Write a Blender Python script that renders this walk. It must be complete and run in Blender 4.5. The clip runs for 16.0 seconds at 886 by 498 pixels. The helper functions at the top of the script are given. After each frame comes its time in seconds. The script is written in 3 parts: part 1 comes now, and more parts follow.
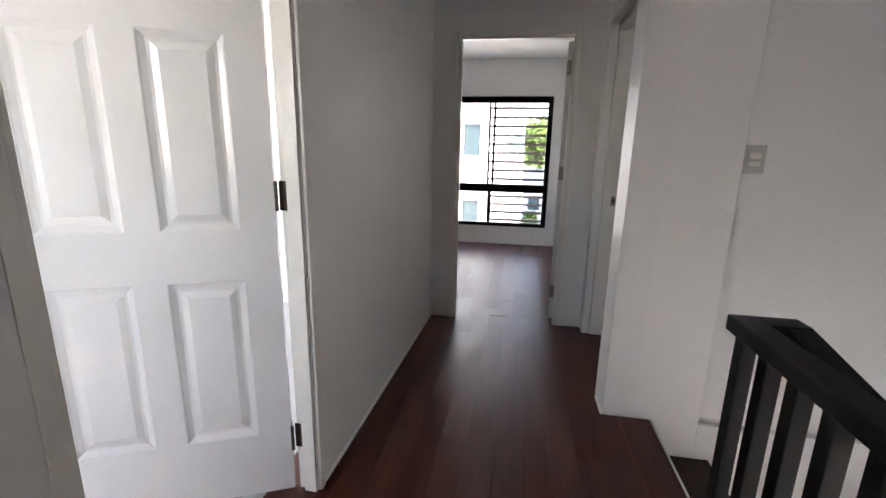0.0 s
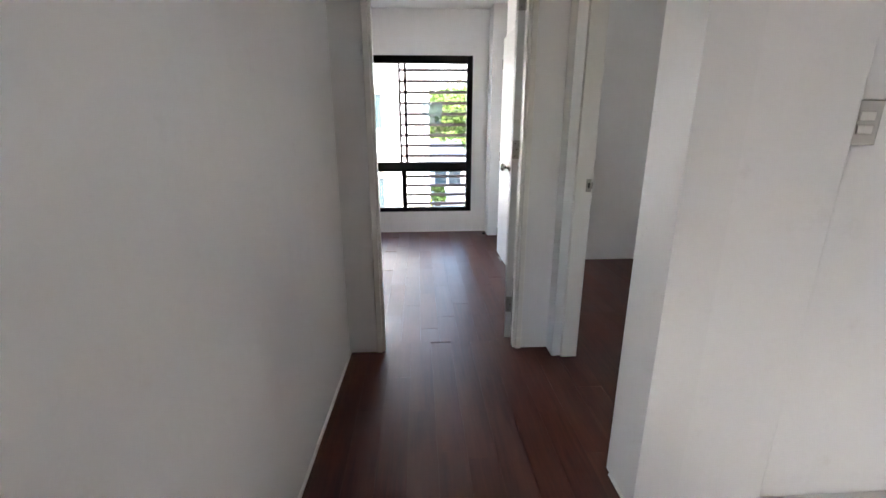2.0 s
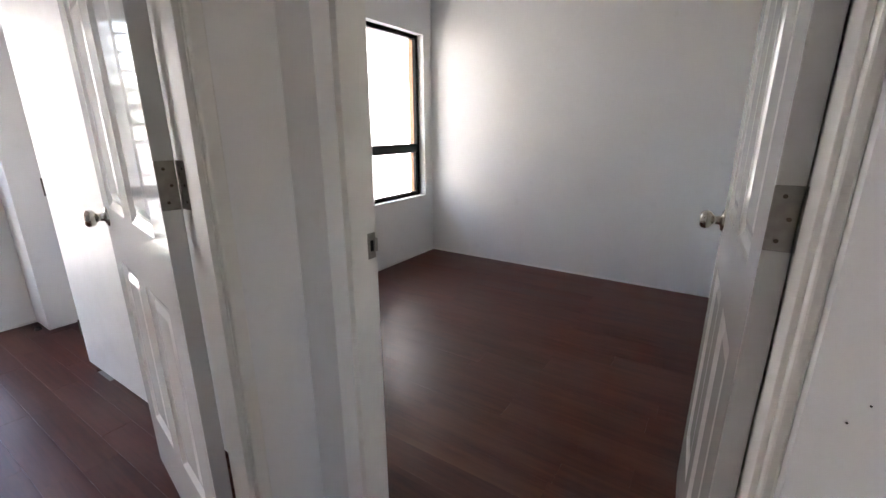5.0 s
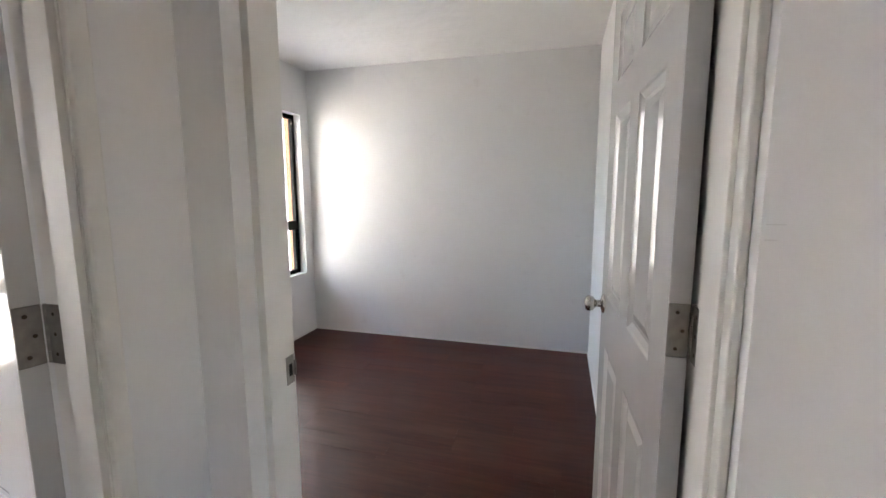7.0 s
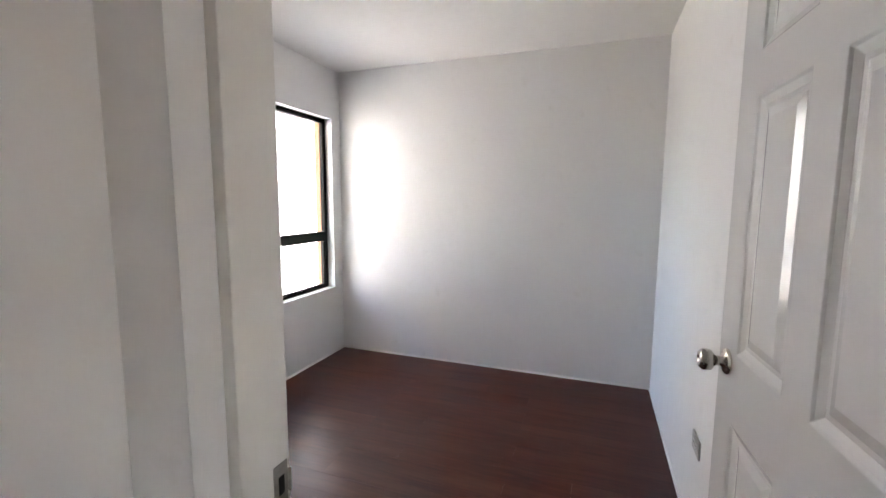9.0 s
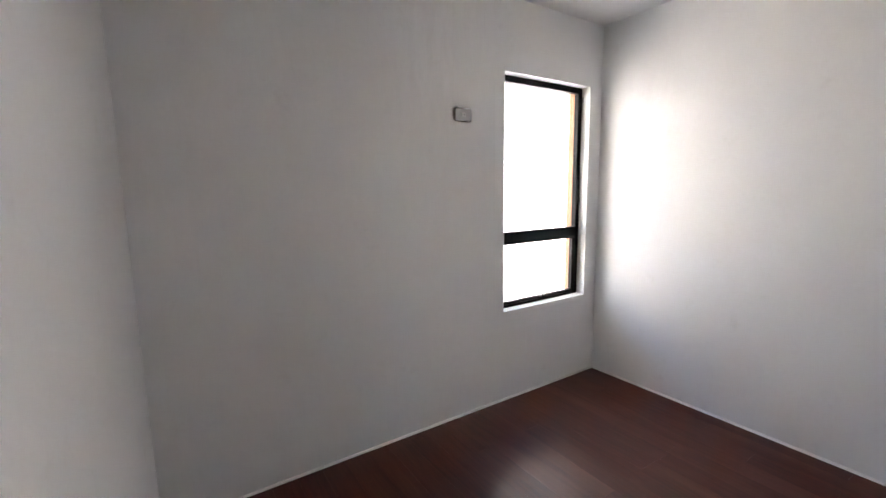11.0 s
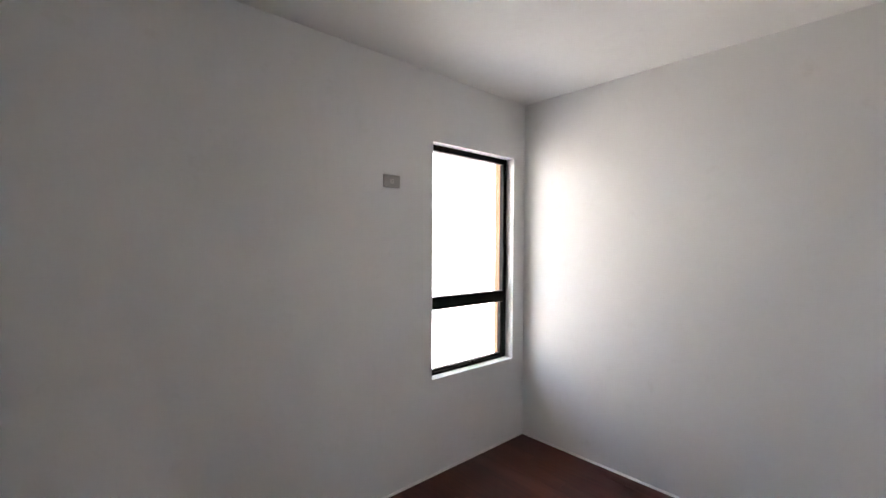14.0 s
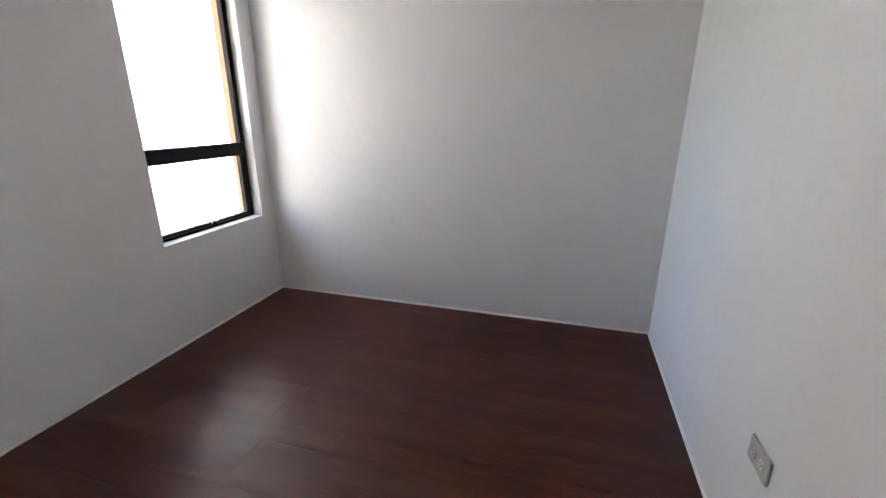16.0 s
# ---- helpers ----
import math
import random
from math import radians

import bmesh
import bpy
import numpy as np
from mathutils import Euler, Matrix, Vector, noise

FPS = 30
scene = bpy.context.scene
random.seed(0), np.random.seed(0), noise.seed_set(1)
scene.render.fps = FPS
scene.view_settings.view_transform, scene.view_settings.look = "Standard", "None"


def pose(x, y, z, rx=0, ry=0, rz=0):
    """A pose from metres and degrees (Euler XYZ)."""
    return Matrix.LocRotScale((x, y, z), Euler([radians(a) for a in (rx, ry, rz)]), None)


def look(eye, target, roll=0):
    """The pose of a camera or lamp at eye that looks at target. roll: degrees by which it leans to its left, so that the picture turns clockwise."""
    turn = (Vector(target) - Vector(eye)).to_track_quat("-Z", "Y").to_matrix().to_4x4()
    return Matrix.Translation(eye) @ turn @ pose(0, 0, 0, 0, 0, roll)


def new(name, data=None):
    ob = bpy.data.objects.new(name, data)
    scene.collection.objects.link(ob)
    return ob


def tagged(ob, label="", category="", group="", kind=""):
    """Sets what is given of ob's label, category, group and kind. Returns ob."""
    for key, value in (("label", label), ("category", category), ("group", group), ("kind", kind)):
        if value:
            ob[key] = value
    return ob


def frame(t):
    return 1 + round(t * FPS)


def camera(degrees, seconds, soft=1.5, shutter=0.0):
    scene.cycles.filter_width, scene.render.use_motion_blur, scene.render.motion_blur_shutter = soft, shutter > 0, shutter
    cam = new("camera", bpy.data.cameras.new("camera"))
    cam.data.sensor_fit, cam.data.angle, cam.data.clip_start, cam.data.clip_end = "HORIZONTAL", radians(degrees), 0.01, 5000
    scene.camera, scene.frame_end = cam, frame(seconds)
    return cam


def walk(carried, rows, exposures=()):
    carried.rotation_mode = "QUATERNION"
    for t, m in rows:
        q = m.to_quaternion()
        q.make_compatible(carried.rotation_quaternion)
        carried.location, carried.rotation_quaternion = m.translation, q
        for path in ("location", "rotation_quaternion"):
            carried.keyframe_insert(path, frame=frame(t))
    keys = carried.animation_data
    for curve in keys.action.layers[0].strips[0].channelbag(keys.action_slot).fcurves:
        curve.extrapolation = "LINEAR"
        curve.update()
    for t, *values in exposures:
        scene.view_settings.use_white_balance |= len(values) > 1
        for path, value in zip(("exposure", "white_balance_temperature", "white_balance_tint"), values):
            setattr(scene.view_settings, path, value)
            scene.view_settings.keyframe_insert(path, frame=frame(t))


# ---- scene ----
cam = camera(92.7, 16.0)
PATH = [
    (0, (0.106, -0.01, 1.307), (-0.222, 1.911, 0.861), 1.1),
    (0.5, (0.091, 0.037, 1.302), (-0.09, 1.975, 0.844), 0.7),
    (1, (0.071, 0.321, 1.278), (-0.003, 2.259, 0.787), 0.3),
    (1.5, (0.028, 0.616, 1.295), (0.034, 2.546, 0.77), -0.0),
    (2, (-0.114, 0.93, 1.295), (-0.005, 2.848, 0.737), -0.1),
    (2.5, (-0.196, 1.194, 1.292), (0.053, 3.091, 0.709), 0.1),
    (3, (-0.188, 1.525, 1.28), (0.254, 3.384, 0.688), 0.1),
    (3.5, (-0.165, 1.806, 1.256), (0.572, 3.566, 0.66), 0.2),
    (4, (-0.151, 2.066, 1.277), (0.92, 3.652, 0.695), 0.0),
    (4.5, (-0.051, 2.248, 1.261), (1.321, 3.59, 0.699), -0.6),
    (5, (0.01, 2.376, 1.28), (1.622, 3.425, 0.73), -0.2),
    (5.2, (0.005, 2.429, 1.289), (1.684, 3.371, 0.748), -0.0),
    (7.5, (-0.023, 2.504, 1.408), (1.901, 3.006, 1.197), -0.3),
    (8, (0.007, 2.526, 1.404), (1.936, 3.025, 1.235), -0.2),
    (10.3, (0.816, 2.848, 1.406), (2.301, 4.151, 1.091), -0.4),
    (10.5, (0.867, 2.856, 1.392), (2.239, 4.279, 1.089), -0.6),
    (11, (0.978, 2.894, 1.418), (2.069, 4.547, 1.139), -0.8),
    (11.5, (0.996, 2.909, 1.438), (1.804, 4.725, 1.216), -1.3),
    (12, (0.965, 2.917, 1.459), (1.566, 4.82, 1.324), -1.5),
    (12.5, (0.967, 2.92, 1.484), (1.558, 4.829, 1.412), -1.3),
    (13, (0.969, 2.923, 1.51), (1.7, 4.784, 1.477), -0.4),
    (13.5, (0.996, 2.928, 1.495), (2.024, 4.643, 1.482), 0.0),
    (14, (1.049, 2.893, 1.481), (2.386, 4.38, 1.456), 0.4),
    (14.5, (1.113, 2.855, 1.465), (2.713, 4.053, 1.389), 0.5),
    (15, (1.161, 2.81, 1.451), (2.937, 3.714, 1.276), 0.5),
    (15.5, (1.132, 2.808, 1.397), (2.978, 3.482, 1.026), 0.4),
    (16, (1.077, 2.822, 1.317), (2.906, 3.354, 0.709), 0.1),
]
walk(cam, [(t, look(eye, target, roll)) for t, eye, target, roll in PATH], [(0, 4.26, 7350, 17), (0.7, 4.36, 7300, 15), (1.5, 4.62, 7280, 15), (2.5, 4.88, 7200, 16), (3.5, 4.8, 7280, 17), (4.5, 4.66, 7400, 21), (5, 4.7, 7450, 20), (7.5, 5.1, 7450, 18), (8, 5.12, 7400, 19), (10.5, 4.98, 7400, 20), (12.5, 4.76, 7650, 20), (15, 4.7, 7350, 19), (16, 4.75, 7350, 19)])

# ---- light ----
world = bpy.data.worlds.new("sky")
scene.world = world
world.use_nodes = True
wn = world.node_tree.nodes
sky = wn.new("ShaderNodeTexSky")
sky.sky_type = "NISHITA"
sky.sun_disc = False
SUN_ELEV, SUN_ROT = radians(60), radians(212)
sky.sun_elevation, sky.sun_rotation = SUN_ELEV, SUN_ROT
wn["Background"].inputs["Strength"].default_value = 0.15
world.node_tree.links.new(sky.outputs["Color"], wn["Background"].inputs["Color"])

sun = new("sun", bpy.data.lights.new("sun", "SUN"))
sun.data.energy, sun.data.angle, sun.data.color = 2.4, radians(0.6), (1.0, 0.95, 0.87)
sun_from = Vector((math.sin(SUN_ROT) * math.cos(SUN_ELEV), math.cos(SUN_ROT) * math.cos(SUN_ELEV), math.sin(SUN_ELEV)))
sun.matrix_world = look(sun_from * 50, (0, 0, 0))


# ---- materials ----
def material(name, rough=0.5, metal=0.0, spec=0.5):
    m = bpy.data.materials.new(name)
    m.use_nodes = True
    b = m.node_tree.nodes["Principled BSDF"]
    b.inputs["Roughness"].default_value = rough
    b.inputs["Metallic"].default_value = metal
    b.inputs["Specular IOR Level"].default_value = spec
    return m, m.node_tree.nodes, m.node_tree.links, b


def mixed(n, l, fac, a, b):
    mix = n.new("ShaderNodeMix")
    mix.data_type = "RGBA"
    mix.inputs["A"].default_value, mix.inputs["B"].default_value = (*a, 1), (*b, 1)
    l.new(fac, mix.inputs["Factor"])
    return mix.outputs["Result"]


def noisy(n, l, scale, detail=4.0, stretch=None, rough=0.5):
    tc = n.new("ShaderNodeTexCoord")
    tex = n.new("ShaderNodeTexNoise")
    tex.inputs["Scale"].default_value, tex.inputs["Detail"].default_value = scale, detail
    tex.inputs["Roughness"].default_value = rough
    if stretch:
        mp = n.new("ShaderNodeMapping")
        mp.inputs["Scale"].default_value = stretch
        l.new(tc.outputs["Object"], mp.inputs["Vector"])
        l.new(mp.outputs["Vector"], tex.inputs["Vector"])
    else:
        l.new(tc.outputs["Object"], tex.inputs["Vector"])
    return tex.outputs["Fac"]


def ramp(n, l, fac, lo, hi):
    r = n.new("ShaderNodeMapRange")
    r.inputs["From Min"].default_value, r.inputs["From Max"].default_value = lo, hi
    l.new(fac, r.inputs["Value"])
    return r.outputs["Result"]


def bumped(n, l, b, fac, strength, dist, after=None):
    bp = n.new("ShaderNodeBump")
    bp.inputs["Strength"].default_value, bp.inputs["Distance"].default_value = strength, dist
    l.new(fac, bp.inputs["Height"])
    if after:
        l.new(after, bp.inputs["Normal"])
    l.new(bp.outputs["Normal"], b.inputs["Normal"])
    return bp.outputs["Normal"]


def simple(name, col, rough=0.5, metal=0.0, var=0.06, scale=12.0, bump=0.1, dist=0.002, spec=0.5):
    m, n, l, b = material(name, rough, metal, spec)
    f = noisy(n, l, scale, 5)
    lo = tuple(c * (1 - var) for c in col)
    hi = tuple(min(1, c * (1 + var)) for c in col)
    l.new(mixed(n, l, ramp(n, l, f, 0.3, 0.7), lo, hi), b.inputs["Base Color"])
    if bump:
        bumped(n, l, b, f, bump, dist)
    return m


def wall_paint(name, col, rough):
    """Rolled emulsion over hand-levelled plaster: soft waves, fine stipple, faint scuffs."""
    m, n, l, b = material(name, rough, 0, 0.25)
    broad, fine = noisy(n, l, 1.3, 3), noisy(n, l, 160, 3)
    wave = noisy(n, l, 3.2, 2, (1, 1, 0.35))
    scuff = noisy(n, l, 7.0, 6, None, 0.65)
    c1 = mixed(n, l, ramp(n, l, broad, 0.3, 0.7), tuple(c * 0.965 for c in col), col)
    mix = n.new("ShaderNodeMix")
    mix.data_type, mix.blend_type = "RGBA", "MULTIPLY"
    l.new(c1, mix.inputs["A"])
    mix.inputs["B"].default_value = (0.90, 0.89, 0.87, 1)
    l.new(ramp(n, l, scuff, 0.62, 0.85), mix.inputs["Factor"])
    l.new(mix.outputs["Result"], b.inputs["Base Color"])
    trowel = noisy(n, l, 9.0, 2.5, (1, 1, 0.3))
    first = bumped(n, l, b, wave, 0.6, 0.022)
    second = bumped(n, l, b, trowel, 0.55, 0.010, first)
    bumped(n, l, b, fine, 0.10, 0.0006, second)
    return m


WALL = wall_paint("wall_paint", (0.87, 0.862, 0.85), 0.7)
SATIN = wall_paint("satin_wall_paint", (0.85, 0.843, 0.83), 0.36)
CEIL = wall_paint("ceiling_paint", (0.87, 0.862, 0.85), 0.7)
TRIM = simple("frame_paint", (0.84, 0.82, 0.775), 0.28, var=0.03, scale=9, bump=0.06)
CAULK = simple("caulk", (0.90, 0.89, 0.87), 0.45, var=0.04, scale=40)
BLACK = simple("black_aluminium", (0.005, 0.0045, 0.0045), 0.45, var=0.2, scale=30, bump=0.04, spec=0.15)
BAR = simple("brown_grille_paint", (0.28, 0.20, 0.18), 0.5, var=0.15, scale=25)
RAILP = simple("black_rail_enamel", (0.006, 0.006, 0.008), 0.5, var=0.25, scale=14, bump=0.15, dist=0.001, spec=0.2)
STEEL = simple("brushed_steel", (0.36, 0.34, 0.31), 0.34, 1.0, var=0.1, scale=60, bump=0.05)
KNOB = simple("polished_steel", (0.60, 0.57, 0.52), 0.2, 1.0, var=0.05, scale=40, bump=0.0)
BRONZE = simple("aged_bronze", (0.10, 0.075, 0.055), 0.42, 0.85, var=0.3, scale=50)
# Near-black for black parts; also stands in for shade in gaps and holes.
DARK = simple("near_black_and_gap_shade", (0.02, 0.018, 0.016), 0.8)
PLATE = simple("grey_plastic", (0.50, 0.485, 0.46), 0.4, var=0.02, scale=20, bump=0.0)
PLATE2 = simple("ivory_plastic", (0.70, 0.68, 0.64), 0.35, var=0.02, scale=20, bump=0.0)
BEIGE = simple("beige_enamel", (0.44, 0.415, 0.37), 0.42, var=0.03, scale=18, bump=0.04)
SCUFF = simple("scuff_grey", (0.70, 0.69, 0.67), 0.6)
PEACH = simple("peach_exterior_paint", (0.40, 0.185, 0.10), 0.8, var=0.06, scale=5)
FACADE = simple("white_facade", (0.60, 0.60, 0.59), 0.85, var=0.05, scale=1.2, bump=0.2)
CONCRETE = simple("concrete", (0.42, 0.40, 0.37), 0.9, var=0.15, scale=1.5, bump=0.3, dist=0.01)
PIPE = simple("grey_pipe_plastic", (0.30, 0.30, 0.30), 0.5)
ROOF = simple("grey_roof", (0.24, 0.235, 0.23), 0.6, var=0.1, scale=3)
LIME = simple("lime_yellow_paint", (0.27, 0.29, 0.015), 0.7, var=0.1, scale=3)
GREYWIN = simple("window_grey_frame", (0.03, 0.033, 0.036), 0.5)
BARK = simple("bark", (0.16, 0.12, 0.09), 0.9, var=0.3, scale=9, bump=0.6, dist=0.02)


def door_paint():
    m, n, l, b = material("door_enamel", 0.11, 0, 0.5)
    grain = noisy(n, l, 6, 6, (22, 22, 1.2), 0.6)
    broad = noisy(n, l, 2.2, 3)
    l.new(mixed(n, l, ramp(n, l, broad, 0.3, 0.7), (0.79, 0.785, 0.765), (0.83, 0.825, 0.81)), b.inputs["Base Color"])
    first = bumped(n, l, b, grain, 0.05, 0.0008)
    bumped(n, l, b, broad, 0.025, 0.004, first)
    return m


DOORP = door_paint()
FLUSHP = simple("flush_door_paint", (0.74, 0.735, 0.72), 0.42, var=0.03, scale=9, bump=0.06, spec=0.3)


def plank_wood(name, dark, mid, light):
    m, n, l, b = material(name, 0.3, 0, 0.25)
    tc, info = n.new("ShaderNodeTexCoord"), n.new("ShaderNodeObjectInfo")
    add = n.new("ShaderNodeVectorMath")
    add.operation = "ADD"
    mul = n.new("ShaderNodeMath")
    mul.operation = "MULTIPLY"
    mul.inputs[1].default_value = 37.0
    l.new(info.outputs["Random"], mul.inputs[0])
    l.new(tc.outputs["Object"], add.inputs[0])
    l.new(mul.outputs[0], add.inputs[1])
    mp = n.new("ShaderNodeMapping")
    mp.inputs["Scale"].default_value = (26, 1.6, 8)
    l.new(add.outputs[0], mp.inputs["Vector"])
    grain = n.new("ShaderNodeTexNoise")
    grain.inputs["Scale"].default_value, grain.inputs["Detail"].default_value = 2.2, 7
    grain.inputs["Roughness"].default_value, grain.inputs["Distortion"].default_value = 0.62, 0.5
    l.new(mp.outputs["Vector"], grain.inputs["Vector"])
    mp2 = n.new("ShaderNodeMapping")
    mp2.inputs["Scale"].default_value = (4.5, 0.7, 2)
    l.new(add.outputs[0], mp2.inputs["Vector"])
    broad = n.new("ShaderNodeTexNoise")
    broad.inputs["Scale"].default_value, broad.inputs["Detail"].default_value = 1.5, 4
    l.new(mp2.outputs["Vector"], broad.inputs["Vector"])
    c1 = mixed(n, l, ramp(n, l, grain.outputs["Fac"], 0.24, 0.74), dark, mid)
    mx = n.new("ShaderNodeMix")
    mx.data_type = "RGBA"
    l.new(c1, mx.inputs["A"])
    mx.inputs["B"].default_value = (*light, 1)
    half = n.new("ShaderNodeMath")
    half.operation = "MULTIPLY"
    l.new(ramp(n, l, broad.outputs["Fac"], 0.4, 0.75), half.inputs[0])
    l.new(ramp(n, l, info.outputs["Random"], -0.2, 1.4), half.inputs[1])
    l.new(half.outputs[0], mx.inputs["Factor"])
    l.new(mx.outputs["Result"], b.inputs["Base Color"])
    # gloss differs from board to board, with hazy foot-worn patches
    rr = n.new("ShaderNodeMapRange")
    rr.inputs["To Min"].default_value, rr.inputs["To Max"].default_value = 0.27, 0.38
    l.new(broad.outputs["Fac"], rr.inputs["Value"])
    own = n.new("ShaderNodeMath")
    own.operation = "MULTIPLY_ADD"
    own.inputs[1].default_value = 0.10
    l.new(info.outputs["Random"], own.inputs[0])
    l.new(rr.outputs["Result"], own.inputs[2])
    l.new(own.outputs[0], b.inputs["Roughness"])
    geo = n.new("ShaderNodeNewGeometry")
    warp = n.new("ShaderNodeTexNoise")
    warp.inputs["Scale"].default_value, warp.inputs["Detail"].default_value = 5.0, 2
    l.new(geo.outputs["Position"], warp.inputs["Vector"])
    # buckled sheet: short ripples over long swells
    rip = n.new("ShaderNodeTexNoise")
    rip.inputs["Scale"].default_value, rip.inputs["Detail"].default_value, rip.inputs["Distortion"].default_value = 17.0, 1.5, 1.2
    l.new(geo.outputs["Position"], rip.inputs["Vector"])
    first = bumped(n, l, b, warp.outputs["Fac"], 0.16, 0.010)
    bumped(n, l, b, rip.outputs["Fac"], 0.06, 0.003, first)
    return m


PLANK = plank_wood("brown_vinyl_plank", (0.039, 0.0085, 0.0048), (0.089, 0.0228, 0.0138), (0.15, 0.058, 0.040))
STAIRW = plank_wood("stair_wood", (0.030, 0.0125, 0.009), (0.062, 0.026, 0.019), (0.09, 0.045, 0.034))


def pane_glass(name, tint=(1, 1, 1)):
    m = bpy.data.materials.new(name)
    m.use_nodes = True
    n, l = m.node_tree.nodes, m.node_tree.links
    n.remove(n["Principled BSDF"])
    tr, gl, fr, mx = n.new("ShaderNodeBsdfTransparent"), n.new("ShaderNodeBsdfGlossy"), n.new("ShaderNodeLayerWeight"), n.new("ShaderNodeMixShader")
    pw, sc = n.new("ShaderNodeMath"), n.new("ShaderNodeMath")
    pw.operation, sc.operation = "POWER", "MULTIPLY_ADD"
    pw.inputs[1].default_value, sc.inputs[1].default_value, sc.inputs[2].default_value = 4.0, 0.6, 0.03
    tr.inputs["Color"].default_value = (*tint, 1)
    gl.inputs["Roughness"].default_value = 0.02
    l.new(fr.outputs["Facing"], pw.inputs[0])
    l.new(pw.outputs[0], sc.inputs[0])
    l.new(sc.outputs[0], mx.inputs[0])
    l.new(tr.outputs[0], mx.inputs[1])
    l.new(gl.outputs[0], mx.inputs[2])
    l.new(mx.outputs[0], n["Material Output"].inputs["Surface"])
    return m


GLASS = pane_glass("clear_glass", (0.95, 0.97, 0.96))
TINTED = pane_glass("grey_tinted_glass", (0.97, 0.985, 0.985))
FILM = bpy.data.materials.new("translucent_film")
FILM.use_nodes = True
fn, fl = FILM.node_tree.nodes, FILM.node_tree.links
fn["Principled BSDF"].inputs["Base Color"].default_value = (0.62, 0.66, 0.66, 1)
fn["Principled BSDF"].inputs["Roughness"].default_value = 0.6
film_clear, film_mix = fn.new("ShaderNodeBsdfTransparent"), fn.new("ShaderNodeMixShader")
film_clear.inputs["Color"].default_value = (0.80, 0.90, 0.93, 1)
fl.new(ramp(fn, fl, noisy(fn, fl, 9, 3), 0.1, 1.1), film_mix.inputs[0])
fl.new(film_clear.outputs[0], film_mix.inputs[1])
fl.new(fn["Principled BSDF"].outputs[0], film_mix.inputs[2])
fl.new(film_mix.outputs[0], fn["Material Output"].inputs["Surface"])
FARGLASS = simple("far_window_glass", (0.024, 0.042, 0.047), 0.12, var=0.1, scale=0.3, bump=0)


# ---- building helpers ----
def box(bm, x0, x1, y0, y1, z0, z1, bevel=0.0, seg=2):
    vs = [bm.verts.new(c) for c in ((x0, y0, z0), (x1, y0, z0), (x1, y1, z0), (x0, y1, z0), (x0, y0, z1), (x1, y0, z1), (x1, y1, z1), (x0, y1, z1))]
    fs = [bm.faces.new([vs[i] for i in q]) for q in ((3, 2, 1, 0), (4, 5, 6, 7), (0, 1, 5, 4), (1, 2, 6, 5), (2, 3, 7, 6), (3, 0, 4, 7))]
    if bevel:
        edges = list({e for f in fs for e in f.edges})
        bmesh.ops.bevel(bm, geom=edges, offset=bevel, segments=seg, profile=0.5, affect="EDGES")
    return bm


def boxes(*lots, bevel=0.0):
    bm = bmesh.new()
    for b in lots:
        box(bm, *b, bevel=bevel)
    return bm


def tube(bm, p, q, r, seg=12, r2=None):
    p, q = Vector(p), Vector(q)
    d = q - p
    m = Matrix.Translation((p + q) / 2) @ d.to_track_quat("Z", "Y").to_matrix().to_4x4()
    bmesh.ops.create_cone(bm, cap_ends=True, segments=seg, radius1=r, radius2=r if r2 is None else r2, depth=d.length, matrix=m)
    return bm


def lathe(bm, profile, m, seg=24):
    """Turns (radius, height) pairs about the local z of m."""
    rings = [[bm.verts.new(m @ Vector((r * math.cos(a), r * math.sin(a), h))) for a in [2 * math.pi * k / seg for k in range(seg)]] for r, h in profile]
    for a, b in zip(rings, rings[1:]):
        for k in range(seg):
            bm.faces.new((a[k], a[(k + 1) % seg], b[(k + 1) % seg], b[k]))
    bm.faces.new(list(reversed(rings[0])))
    bm.faces.new(rings[-1])
    return bm


def mesh_of(name, bm, mat, smooth=False):
    bmesh.ops.recalc_face_normals(bm, faces=bm.faces[:])
    me = bpy.data.meshes.new(name)
    bm.to_mesh(me)
    bm.free()
    me.materials.append(mat)
    if smooth:
        me.polygons.foreach_set("use_smooth", [True] * len(me.polygons))
    return me


def part(name, bm, mat, parent=None, label="", smooth=False):
    ob = new(name, mesh_of(name, bm, mat, smooth))
    if parent:
        ob.parent = parent
    if label:
        ob["label"] = label
    return ob


def structure(name, bm, mat, label, category):
    return tagged(part(name, bm, mat), label, category, kind="structure")


def thing(name, label, category, m, group=""):
    ob = new(name)
    ob.matrix_world = m
    return tagged(ob, label, category, group)


# ---- plan ----
H = 2.555                       # ceiling height
HX0, HX1 = -0.538, 0.645       # corridor faces
FY0, FY1 = 3.205, 3.302        # wall with the far door
DX0, DX1 = -0.344, 0.450        # far door opening
BY0, BY1 = 2.266, 3.082        # bedroom door opening
HXS = 0.605                    # corridor face beside the stair
EX, NY, SY = 3.72, 4.922, 2.24  # bedroom east, north and south faces
WX0, WX1 = 0.778, 0.86        # bedroom west face at the door and at the far corner
PY = 2.05                     # wall end beside the stair
SX = 0.842                     # landing edge
RY = 6.20                      # far room window wall
LY0, LY1 = 0.495, 1.30          # side room door opening
DH = 2.10

# floors and ceiling
floor = structure("floor", boxes((-3.4, SX - 0.02, -1.3, RY + 0.02, -0.16, -0.010), (SX - 0.02, EX + 0.02, PY + 0.062, NY + 0.02, -0.16, -0.010)),
                  CONCRETE, "floor of dark red-brown wood-look planks", "floor")
structure("ceiling", boxes((-3.4, EX + 0.2, -1.4, RY + 0.2, H, H + 0.12)), CEIL, "plain white painted flat ceiling", "ceiling")


